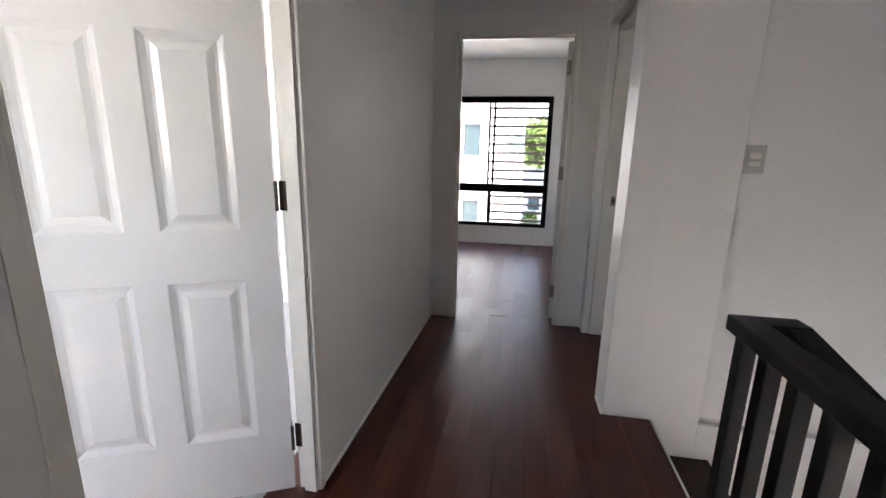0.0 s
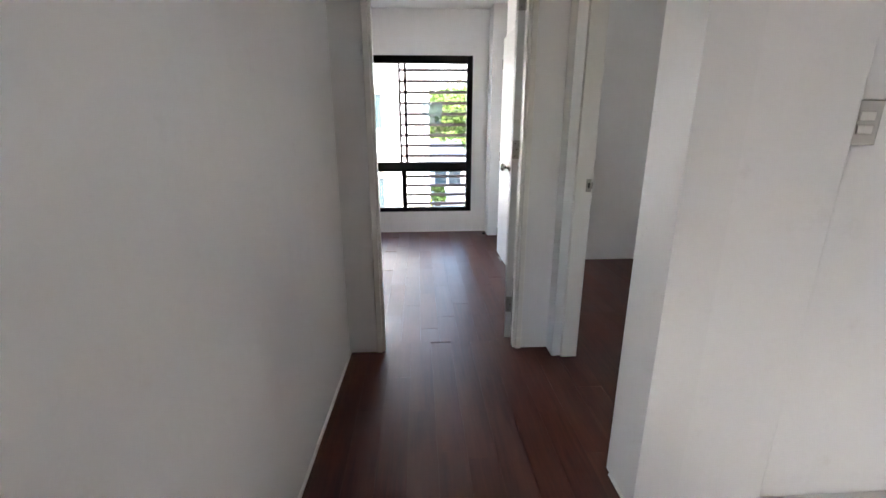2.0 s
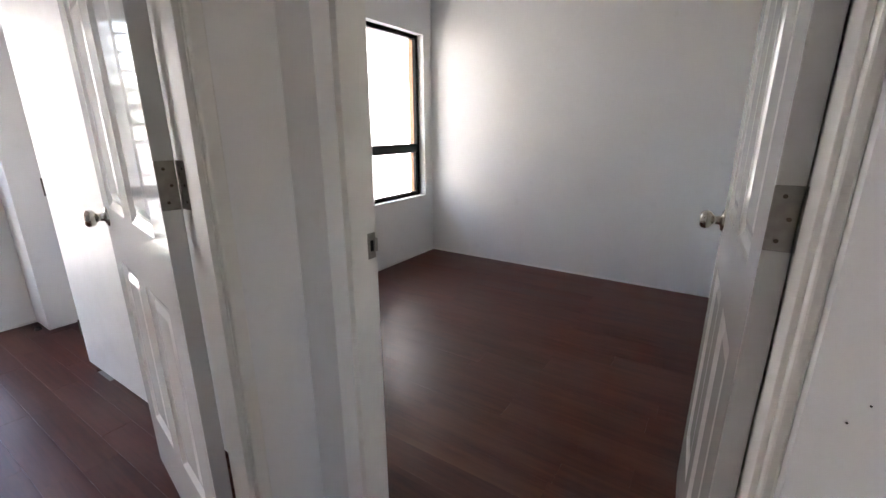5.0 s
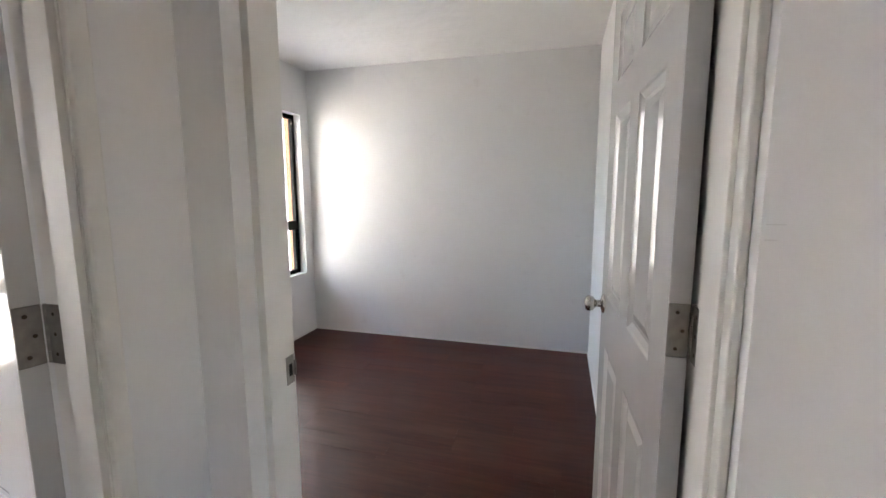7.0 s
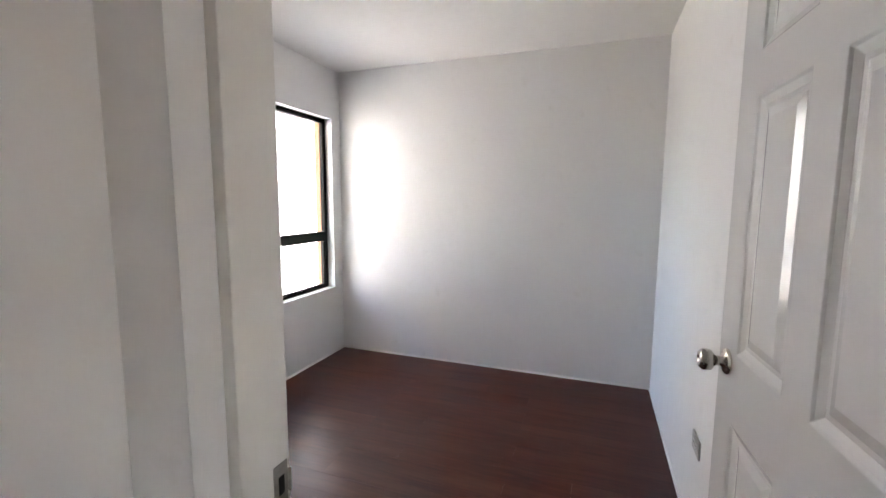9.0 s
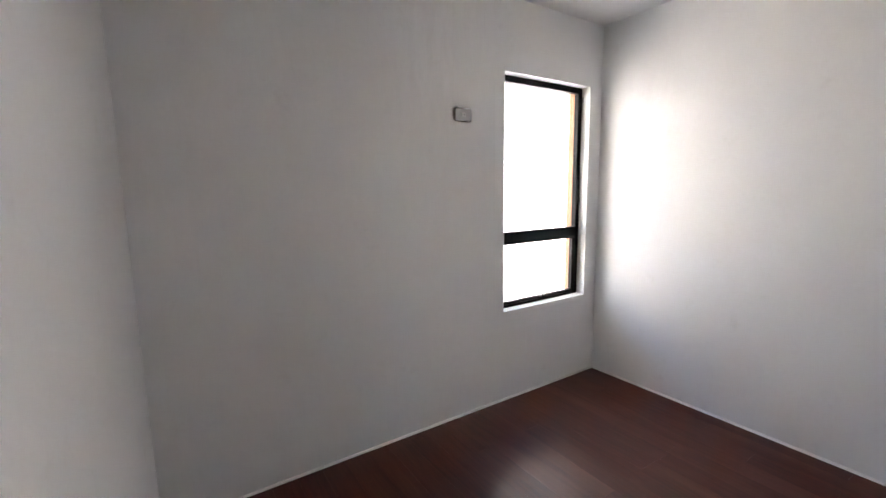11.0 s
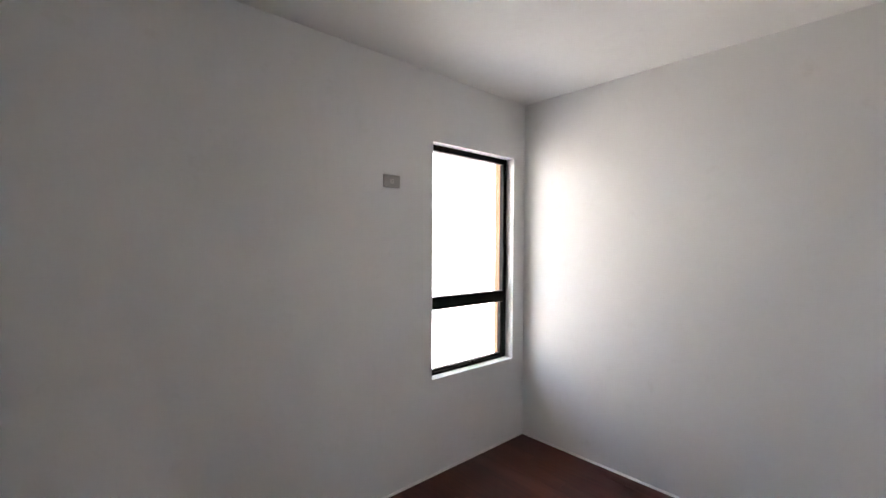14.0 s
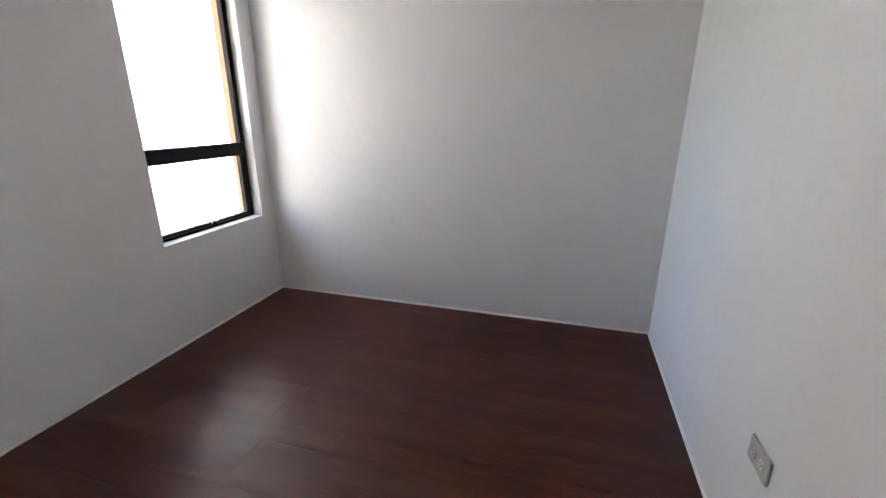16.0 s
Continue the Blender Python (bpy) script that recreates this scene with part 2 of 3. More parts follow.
def lining(name, axis, a0, a1, face, back, head, label, plain=()):
    """Door lining: jambs and head with a stop, and a narrow rounded casing on the corridor face. axis: the way the wall runs."""
    ob = thing(name, label, "door frame", pose(0, 0, 0))
    ob["kind"] = "structure"
    lo, hi = sorted((face, back))
    s = 1 if back > face else -1
    t = 0.032
    stop = sorted((face + s * 0.003, face + s * 0.052))
    case = sorted((face - s * 0.014, face))

    def put(part_name, u0, u1, v, z0, z1, bevel):
        u0, u1 = sorted((u0, u1))
        dims = (u0, u1, v[0], v[1], z0, z1) if axis == "x" else (v[0], v[1], u0, u1, z0, z1)
        part(part_name, box(bmesh.new(), *dims, bevel=bevel), TRIM, ob)

    for k, (a, d) in enumerate(((a0, 1), (a1, -1))):
        put("jamb", a - d * t, a, (lo, hi + 0.004) if s > 0 else (lo - 0.004, hi), 0, head + t, 0.0012)
        put("stop", a, a + d * 0.013, stop, 0, head, 0.0012)
        if k not in plain:
            put("casing", a - d * 0.034, a - d * 0.001, case, 0, head + 0.034, 0.004)
    put("jamb", a0, a1, (lo, hi + 0.004) if s > 0 else (lo - 0.004, hi), head, head + t, 0.0012)
    put("stop", a0 + 0.013, a1 - 0.013, stop, head - 0.013, head, 0.0012)
    put("casing", a0 - 0.001, a1 + 0.001, case, head + 0.001, head + 0.034, 0.004)
    return ob


# walls
T = 0.034
# the west corridor wall runs slightly out of square
SKEW = Matrix.Translation((-0.538, 3.225, 0)) @ pose(0, 0, 0, 0, 0, -1.7) @ Matrix.Translation((0.538, -3.225, 0))
structure("wall_corridor_west", boxes((HX0 - 0.07, HX0, LY1 + T, FY0, 0, H), (HX0 - 0.07, HX0, -1.3, LY0 - T, 0, H), (HX0 - 0.07, HX0, LY0 - T, LY1 + T, DH + T, H)),
          SATIN, "satin grey-white painted corridor wall", "wall").matrix_world = SKEW
structure("wall_far_door", boxes((-3.2, DX0 - T, FY0, FY1, 0, H), (DX1 + T, HX1 + 0.10, FY0, FY1, 0, H), (DX0 - T, DX1 + T, FY0, FY1, DH + T, H)),
          WALL, "white painted wall round the far doorway", "wall")
structure("wall_bedroom_door", boxes((HX1, 0.695, BY1 + 0.017, FY0, 0, H), (0.695, 0.757, BY1 + T, FY0, 0, H), (HXS, HX1, PY, BY0 - 0.014, 0, H), (HX1, 0.757, PY, BY0 - T, 0, H), (HX1, 0.695, BY0 - T, BY1 + 0.017, DH + T, H), (0.695, 0.757, BY0 - T, BY1 + T, DH + T, H)),
          SATIN, "white painted wall round the bedroom doorway", "wall")
bm = bmesh.new()
for z0, z1, lo, hi in ((0, H, BY1 + T, NY + 0.002), (DH + T, H, SY, BY1 + T)):
    k = (WX1 - WX0) / (NY - BY1)
    xs = [WX0 + k * (lo - BY1 - T), WX0 + k * (hi - BY1 - T)]
    q = [(0.757, lo), (xs[0], lo), (xs[1], hi), (0.757, hi)]
    b0 = [bm.verts.new((x, y, z0)) for x, y in q]
    b1 = [bm.verts.new((x, y, z1)) for x, y in q]
    bm.faces.new(b0[::-1])
    bm.faces.new(b1)
    for i in range(4):
        bm.faces.new((b0[i], b0[(i + 1) % 4], b1[(i + 1) % 4], b1[i]))
structure("wall_bedroom_west", bm, WALL, "white painted bedroom wall with the breaker box", "wall")
structure("wall_bedroom_south", boxes((0.757, EX, PY + 0.06, SY, -0.15, H)), WALL, "white painted bedroom wall", "wall")
structure("wall_stair_north", boxes((1.066, 1.9, PY + 0.035, PY + 0.06, 0.0, H)), WALL, "white painted stair wall with a shallow step", "wall")
structure("wall_stair_corner", boxes((0.757, SX - 0.02, PY, PY + 0.06, 0, H)), WALL, "white painted wall end above the landing floor", "wall")
bm = boxes((SX - 0.02, 1.066, PY, PY + 0.06, -0.15, H))
bm.edges.ensure_lookup_table()
bmesh.ops.bevel(bm, geom=[e for e in bm.edges if all(v.co.x > 1.06 and v.co.y < PY + 0.01 for v in e.verts)], offset=0.006, segments=3, profile=0.5, affect="EDGES")
structure("wall_stair_strip", bm, WALL, "white painted wall strip standing proud of the stair wall", "wall")
structure("wall_bedroom_east", boxes((EX, EX + 0.15, PY, NY + 0.2, -0.15, H)), WALL, "white painted plaster wall with soft waves", "wall")

# bedroom window wall
BWX0, BWX1, BWZ0, BWZ1 = 2.785, 3.591, 0.615, 2.127
structure("wall_bedroom_north", boxes((0.90, BWX0, NY, NY + 0.16, -0.15, H), (BWX1, EX, NY, NY + 0.16, -0.15, H), (BWX0, BWX1, NY, NY + 0.16, -0.15, BWZ0), (BWX0, BWX1, NY, NY + 0.16, BWZ1, H), (0.757, 0.90, NY + 0.002, NY + 0.16, 0, H)),
          WALL, "white painted bedroom wall with a tall window", "wall")
# Unseen thick wall, added to cut slanting north-west light on the east wall.
structure("wall_outer_light_block", boxes((0.95, BWX0 - 0.02, NY + 0.16, NY + 0.46, -3.2, H)), CONCRETE, "unseen grey outside wall added to block slanting window light", "wall")
structure("wall_outer_face", boxes((BWX0 - 0.02, BWX0, NY + 0.16, NY + 0.18, -3.2, H), (BWX1, EX + 0.15, NY + 0.16, NY + 0.18, -3.2, H), (BWX0, BWX1, NY + 0.16, NY + 0.18, -3.2, BWZ0 - 0.01), (BWX0, BWX1, NY + 0.16, NY + 0.18, BWZ1 - 0.025, H + 0.3), (BWX1 - 0.006, BWX1, NY + 0.106, NY + 0.18, BWZ0, BWZ1)),
          PEACH, "peach painted outside wall face and window return", "wall")

# far room
FX1 = 0.725
FWX0, FWX1, FWZ0, FWZ1 = -1.14, 0.537, 0.262, 2.075
structure("wall_far_room_window", boxes((-3.2, FWX0, RY, RY + 0.15, -0.15, H), (FWX1, 1.1, RY, RY + 0.15, -0.15, H), (FWX0, FWX1, RY, RY + 0.15, -0.15, FWZ0), (FWX0, FWX1, RY, RY + 0.15, FWZ1, H)),
          WALL, "white painted wall with a wide grilled window", "wall")
structure("wall_far_room_east", boxes((0.735, 0.757, FY1, 5.262, 0, H), (0.757, 0.95, NY + 0.16, 5.26, 0, H), (0.95, 1.1, NY + 0.46, RY, 0, H)), WALL, "white painted room wall", "wall")
# Unseen parapet, added; it hides low sky from the bedroom window.
structure("wall_added_parapet", boxes((0.95, 1.1, NY + 0.46, RY + 0.15, H + 0.12, 3.7), (-3.35, 0.95, RY, RY + 0.15, H + 0.12, 3.7)), FACADE, "unseen white rendered parapet added to block low sky", "wall")
structure("column", boxes((0.72, 0.95, 5.95, RY, 0, H), bevel=0.004), WALL, "white painted corner column by the window", "column")
# Unseen openings, added and sized to send daylight through the side door.
structure("wall_far_room_west", boxes((-3.35, -3.2, -1.3, -1.1, 0, H), (-3.35, -3.2, -1.1, -0.65, 0, 0.6), (-3.35, -3.2, -1.1, -0.65, 1.9, H), (-3.35, -3.2, -0.65, 1.4, 0, H), (-3.35, -3.2, 2.8, RY + 0.15, 0, H), (-3.35, -3.2, 1.4, 2.8, 0, 0.5), (-3.35, -3.2, 1.4, 2.8, 2.1, H)), WALL, "plain white painted wall with unseen openings added for daylight", "wall")
# Another added opening out of view, brightening the side room.
structure("wall_landing_south", boxes((-3.2, -2.3, -1.45, -1.3, -3.0, H), (-2.3, -1.75, -1.45, -1.3, -3.0, 1.2), (-2.3, -1.75, -1.45, -1.3, 2.1, H), (-1.75, 1.9, -1.45, -1.3, -3.0, H)), WALL, "plain white painted wall with unseen openings added for daylight", "wall")
structure("wall_stair_east", boxes((1.9, 2.05, -1.3, PY + 0.06, -3.0, H)), WALL, "plain white painted stair wall", "wall")
structure("wall_stair_lower", boxes((SX - 0.12, 1.9, PY, PY + 0.02, -3.0, -0.15), (1.066, 1.9, PY, PY + 0.06, -0.15, 0.0)), WALL, "white painted lower stair wall", "wall")

lining("door_frame_far", "x", DX0, DX1, FY0, FY1, DH, "white painted wooden door frame of the far room")
# the bedroom frame sits back in a plastered reveal on its latch side
ob = thing("door_frame_bedroom", "white painted wooden door frame of the bedroom", "door frame", pose(0, 0, 0))
ob["kind"] = "structure"
for name, dims, bev in (("jamb", (0.697, 0.787, BY1, BY1 + T - 0.002, 0, DH + T), 0.002), ("jamb", (HX1 + 0.001, 0.787, BY0 - T, BY0, 0, DH + T), 0.0012),
                        ("jamb", (0.697, 0.787, BY0, BY1, DH, DH + T), 0.0012), ("stop", (0.662, 0.744, BY0, BY0 + 0.008, 0, DH), 0.0015),
                        ("stop", (0.699, 0.744, BY0 + 0.008, BY1, DH - 0.012, DH), 0.0012), ("casing", (HX1 - 0.016, HX1 + 0.0005, BY0 - 0.0138, BY0 + 0.002, 0, DH + T), 0.004)):
    part(name, box(bmesh.new(), *dims, bevel=bev), TRIM, ob)
lining("door_frame_side", "y", LY0, LY1, HX0, HX0 - 0.075, DH, "white painted wooden door frame of the side room", (0,)).matrix_world = SKEW


# ---- doors ----
def leaf_mesh(w, h, t=0.038):
    """Six-panel moulded leaf: hinge edge on x = 0, faces at y = -t/2 and t/2, foot at z = 0."""
    xs = [0, 0.115, 0.115 + (w - 0.33) / 2, w - 0.115 - (w - 0.33) / 2, w - 0.115, w]
    zs = [0, 0.255, 0.855, 1.03, 1.63, 1.73, 1.93, h]
    bm = bmesh.new()
    cells = []
    for side in (-1, 1):
        y = side * t / 2
        grid = [[bm.verts.new((x, y, z)) for z in zs] for x in xs]
        for i in range(5):
            for j in range(7):
                q = [grid[i][j], grid[i + 1][j], grid[i + 1][j + 1], grid[i][j + 1]]
                f = bm.faces.new(q if side < 0 else q[::-1])
                if i in (1, 3) and j in (1, 3, 5):
                    cells.append(f)
        rim = [grid[i][0] for i in range(6)] + [grid[5][j] for j in range(1, 8)] + [grid[i][7] for i in range(4, -1, -1)] + [grid[0][j] for j in range(6, 0, -1)]
        if side < 0:
            first = rim
        else:
            for k in range(len(rim)):
                bm.faces.new((first[k], rim[k], rim[(k + 1) % len(rim)], first[(k + 1) % len(rim)]))
    bm.normal_update()
    bmesh.ops.inset_individual(bm, faces=cells, thickness=0.006, depth=-0.004, use_even_offset=True)
    bmesh.ops.inset_individual(bm, faces=cells, thickness=0.016, depth=-0.006, use_even_offset=True)
    bmesh.ops.inset_individual(bm, faces=cells, thickness=0.010, depth=0.0, use_even_offset=True)
    bmesh.ops.inset_individual(bm, faces=cells, thickness=0.022, depth=0.006, use_even_offset=True)
    return bm


def knob_bm(side, x, z, t):
    m = Matrix.Translation((x, side * t / 2, z)) @ Matrix.Rotation(-side * math.pi / 2, 4, "X")
    return lathe(bmesh.new(), [(0.033, 0), (0.033, 0.004), (0.028, 0.009), (0.013, 0.012), (0.012, 0.026), (0.017, 0.032), (0.025, 0.038), (0.0275, 0.048), (0.026, 0.058), (0.020, 0.064), (0.009, 0.066), (0.008, 0.064)], m)


def hinge(parent, z, t, knuckle, mat, h=0.10):
    """Leaf on the door's hinge edge, knuckle barrel and three screws. knuckle: side of the barrel."""
    plate = part("hinge", box(bmesh.new(), -0.0032, -0.0002, -t / 2 + 0.002, t / 2, z - h / 2, z + h / 2, bevel=0.0008, seg=1), mat, parent, "steel butt hinge" if mat is STEEL else "dark bronze butt hinge")
    bm = bmesh.new()
    for k in range(5):
        tube(bm, (-0.004, knuckle * (t / 2 + 0.006), z - h / 2 + k * h / 5 + 0.0006), (-0.004, knuckle * (t / 2 + 0.006), z - h / 2 + (k + 1) * h / 5 - 0.0006), 0.0062, 10)
    part("knuckle", bm, mat, plate)
    for dz, dy in ((-0.034, 0.004), (0.0, -0.006), (0.034, 0.004)):
        part("screw", tube(bmesh.new(), (-0.0042, dy, z + dz), (-0.003, dy, z + dz), 0.0034, 10), BRONZE, plate)
    return plate


def panel_door(name, label, m, w, knuckle, hinge_mat, hz=(0.27, 1.157, 1.90), knob=True, group="white panel doors"):
    ob = thing(name, label, "door", m, group)
    t = 0.038
    leaf = part("leaf", leaf_mesh(w, 2.072, t), DOORP, ob)
    mod = leaf.modifiers.new("edge", "BEVEL")
    mod.width, mod.segments, mod.limit_method, mod.angle_limit = 0.0018, 2, "ANGLE", radians(25)
    if knob:
        for s in (-1, 1):
            part("knob", knob_bm(s, w - 0.062, 0.995, t), KNOB, ob, "brushed steel ball knob", True)
        part("latch_plate", box(bmesh.new(), w - 0.0005, w + 0.0015, -0.012, 0.012, 0.965, 1.025), STEEL, ob)
    for z in hz:
        hinge(ob, z, t, knuckle, hinge_mat)
    return ob


def turned(x, y, deg):
    return pose(x, y, 0.012, 0, 0, deg)


def jamb_plate(door, mat, m, dims, heights=(0.252, 1.169, 1.912)):
    """Hinge leaf let into the door frame."""
    for z in heights:
        x0, x1, y0, y1 = dims
        pl = part("hinge_plate", box(bmesh.new(), x0, x1, y0, y1, z - 0.05, z + 0.05), mat, door, "hinge leaf screwed to the frame")
        pl.matrix_parent_inverse = door.matrix_world.inverted() @ m
        for k, dz in enumerate((-0.034, 0.0, 0.034)):
            c = Vector(((x0 + x1) / 2, (y0 + y1) / 2, z + dz))
            side = Vector((0.002, 0, 0)) if x1 - x0 < y1 - y0 else Vector((0, 0.002, 0))
            part("screw", tube(bmesh.new(), c - side, c + side, 0.0032, 8), BRONZE, pl)


# far door stands open into the far room; bedroom door open along the south wall; side door half open
d = panel_door("door_far", "white six-panel door standing open into the far room", turned(DX1 - 0.022, FY1 + 0.014, 78.7), 0.785, -1, STEEL, (0.227, 1.157, 1.90))
jamb_plate(d, STEEL, Matrix(), (DX1 - 0.0025, DX1 + 0.001, FY1 - 0.032, FY1 + 0.006), (0.239, 1.169, 1.912))
d = panel_door("door_bedroom", "white six-panel door standing open along the bedroom wall", turned(0.806, BY0 + 0.021, 3.0), 0.785, -1, STEEL, (0.215, 1.136, 1.88))
jamb_plate(d, STEEL, Matrix(), (0.757, 0.789, BY0 - 0.001, BY0 + 0.0025), (0.227, 1.148, 1.892))
d = panel_door("door_side", "white six-panel door ajar into the side room", SKEW @ turned(HX0 - 0.098, LY1 - 0.003, 206.3), 0.80, 1, BRONZE, (0.225, 1.142, 1.89))
jamb_plate(d, BRONZE, SKEW, (HX0 - 0.085, HX0 - 0.050, LY1 - 0.0025, LY1 + 0.001), (0.237, 1.154, 1.902))
flush = thing("door_closet", "closed white glossy flush door in the far room wall", "door", pose(0, 0, 0))
part("leaf", box(bmesh.new(), 0.706, 0.7335, 4.40, 5.235, 0.008, 2.08, bevel=0.0015), FLUSHP, flush)
# Solid dark strip standing in for the shade inside the hinge gap.
part("gap_shade_strip", box(bmesh.new(), 0.716, 0.745, 5.236, 5.248, 0.0, 2.085), DARK, flush)
for z in (0.22, 1.0, 1.86):
    part("hinge", tube(bmesh.new(), (0.708, 5.243, z - 0.045), (0.708, 5.243, z + 0.045), 0.007, 10), BRONZE, flush, "dark bronze hinge knuckle")


def strike(name, m, label):
    ob = thing(name, label, "strike plate", m)
    part("plate", box(bmesh.new(), -0.014, 0.014, -0.0015, 0.0, -0.033, 0.033, bevel=0.0006, seg=1), STEEL, ob)
    part("latch_hole", box(bmesh.new(), -0.005, 0.006, -0.0022, -0.0014, -0.014, 0.014), DARK, ob)
    part("lip", box(bmesh.new(), 0.014, 0.020, -0.004, 0.0, -0.018, 0.018, bevel=0.001, seg=1), STEEL, ob)
    return ob


strike("strike_plate", pose(0.766, BY1 - 0.0005, 0.998), "steel strike plate on the white bedroom door jamb")
strike("strike_plate", pose(DX0 + 0.0005, FY1 - 0.03, 1.012, 0, 0, 90), "steel strike plate on the white far door jamb")


# ---- windows ----
def pane(name, x0, x1, y, z0, z1, parent, mat=GLASS):
    p = part(name, box(bmesh.new(), x0, x1, y, y + 0.005, z0, z1), mat, parent, "clear glass pane" if mat is GLASS else "lightly tinted glass pane")
    p.visible_shadow = False
    return p


win = thing("window_1", "tall black aluminium window, fixed pane over awning sash", "window", pose(0, 0, 0))
win["kind"] = "structure"
y0, y1 = NY + 0.068, NY + 0.105
FW = 0.04
for d in ((BWX0, BWX0 + FW, y0, y1, BWZ0, BWZ1), (BWX1 - FW, BWX1, y0, y1, BWZ0, BWZ1), (BWX0 + FW, BWX1 - FW, y0, y1, BWZ1 - FW, BWZ1), (BWX0 + FW, BWX1 - FW, y0, y1, BWZ0, BWZ0 + 0.018)):
    part("window_frame", box(bmesh.new(), *d, bevel=0.002, seg=1), BLACK, win)
part("mullion", box(bmesh.new(), BWX0 + FW, BWX1 - FW, y0 - 0.008, y1, 1.045, 1.130, bevel=0.003, seg=1), BLACK, win)
sash = part("sash", boxes((BWX0 + FW + 0.002, BWX0 + FW + 0.02, y0 + 0.004, y1 - 0.004, BWZ0 + 0.02, 1.043), (BWX1 - FW - 0.02, BWX1 - FW - 0.002, y0 + 0.004, y1 - 0.004, BWZ0 + 0.02, 1.043), (BWX0 + FW + 0.02, BWX1 - FW - 0.02, y0 + 0.004, y1 - 0.004, BWZ0 + 0.02, BWZ0 + 0.038)), BLACK, win)
part("latch", boxes((3.18, 3.25, y0 - 0.012, y0 + 0.003, BWZ0 + 0.022, BWZ0 + 0.034), (3.205, 3.225, y0 - 0.024, y0 - 0.006, BWZ0 + 0.022, BWZ0 + 0.045), bevel=0.002), BLACK, sash)
pane("pane", BWX0 + FW, BWX1 - FW, y0 + 0.018, 1.130, BWZ1 - FW, win)
pane("pane", BWX0 + FW + 0.02, BWX1 - FW - 0.02, y0 + 0.018, BWZ0 + 0.038, 1.043, win)

win = thing("window_2", "wide black aluminium sliding window with horizontal bars", "window", pose(0, 0, 0))
win["kind"] = "structure"
y0, y1 = RY - 0.006, RY + 0.075
FW = 0.066
MX0, MX1 = -0.318, -0.262
MZ0, MZ1 = 0.758, 0.874
for d in ((FWX0, FWX0 + FW, y0, y1, FWZ0, FWZ1), (FWX1 - FW, FWX1, y0, y1, FWZ0, FWZ1), (FWX0 + FW, FWX1 - FW, y0, y1, FWZ1 - 0.085, FWZ1), (FWX0 + FW, FWX1 - FW, y0, y1, FWZ0, FWZ0 + 0.05), (FWX0 + FW, FWX1 - FW, y0, y1, MZ0, MZ1)):
    part("window_frame", box(bmesh.new(), *d, bevel=0.004, seg=1), BLACK, win)
for z0, z1, a, b in ((MZ1, FWZ1 - 0.085, -0.335, -0.308), (MZ1, FWZ1 - 0.085, -0.268, -0.236), (FWZ0 + 0.05, MZ0, MX0, MX1)):
    part("mullion", box(bmesh.new(), a, b, y0 + 0.012, y1 - 0.012, z0, z1, bevel=0.003, seg=1), BLACK, win)
pane("pane", FWX0 + FW, -0.335, y0 + 0.05, MZ1, FWZ1 - 0.085, win, TINTED)
pane("pane", -0.236, FWX1 - FW, y0 + 0.04, MZ1, FWZ1 - 0.085, win, TINTED)
pane("pane", FWX0 + FW, MX0, y0 + 0.05, FWZ0 + 0.05, MZ0, win, TINTED)
pane("pane", MX1, FWX1 - FW, y0 + 0.04, FWZ0 + 0.05, MZ0, win, TINTED)
rnd = random.Random(3)
edge = [(0.165 - 0.026 * k, 1.325 + rnd.uniform(-0.014, 0.014)) for k in range(8)]
outline = [(-0.055, 1.565), (0.185, 1.562)] + edge + [(-0.03, 1.44), (-0.06, 1.452)]
bm = bmesh.new()
back = [bm.verts.new((x, y0 + 0.0386, z)) for x, z in outline]
front = [bm.verts.new((x, y0 + 0.0378, z)) for x, z in outline]
bm.faces.new(back)
bm.faces.new(front[::-1])
for k in range(len(outline)):
    bm.faces.new((front[k], front[k - 1], back[k - 1], back[k]))
tagged(part("label_remnant", bm, FILM), "torn pale translucent film label stuck on the window glass", "sticker")
grille = thing("window_grille", "brown painted flat steel window bars outside the glass", "grille", pose(0, 0, 0))
for k in range(9):
    z = 1.93 - 0.1235 * k
    part("bar", box(bmesh.new(), -0.325, FWX1 - 0.03, RY + 0.09, RY + 0.108, z - 0.0175, z + 0.0175, bevel=0.002, seg=1), BAR, grille)
for k in range(4):
    z = 0.69 - 0.115 * k
    part("bar", box(bmesh.new(), -0.30, FWX1 - 0.03, RY + 0.09, RY + 0.108, z - 0.0175, z + 0.0175, bevel=0.002, seg=1), BAR, grille)
for x in (-0.325, FWX1 - 0.045):
    part("upright", box(bmesh.new(), x, x + 0.015, RY + 0.108, RY + 0.14, FWZ0, FWZ1, bevel=0.002, seg=1), BAR, grille)


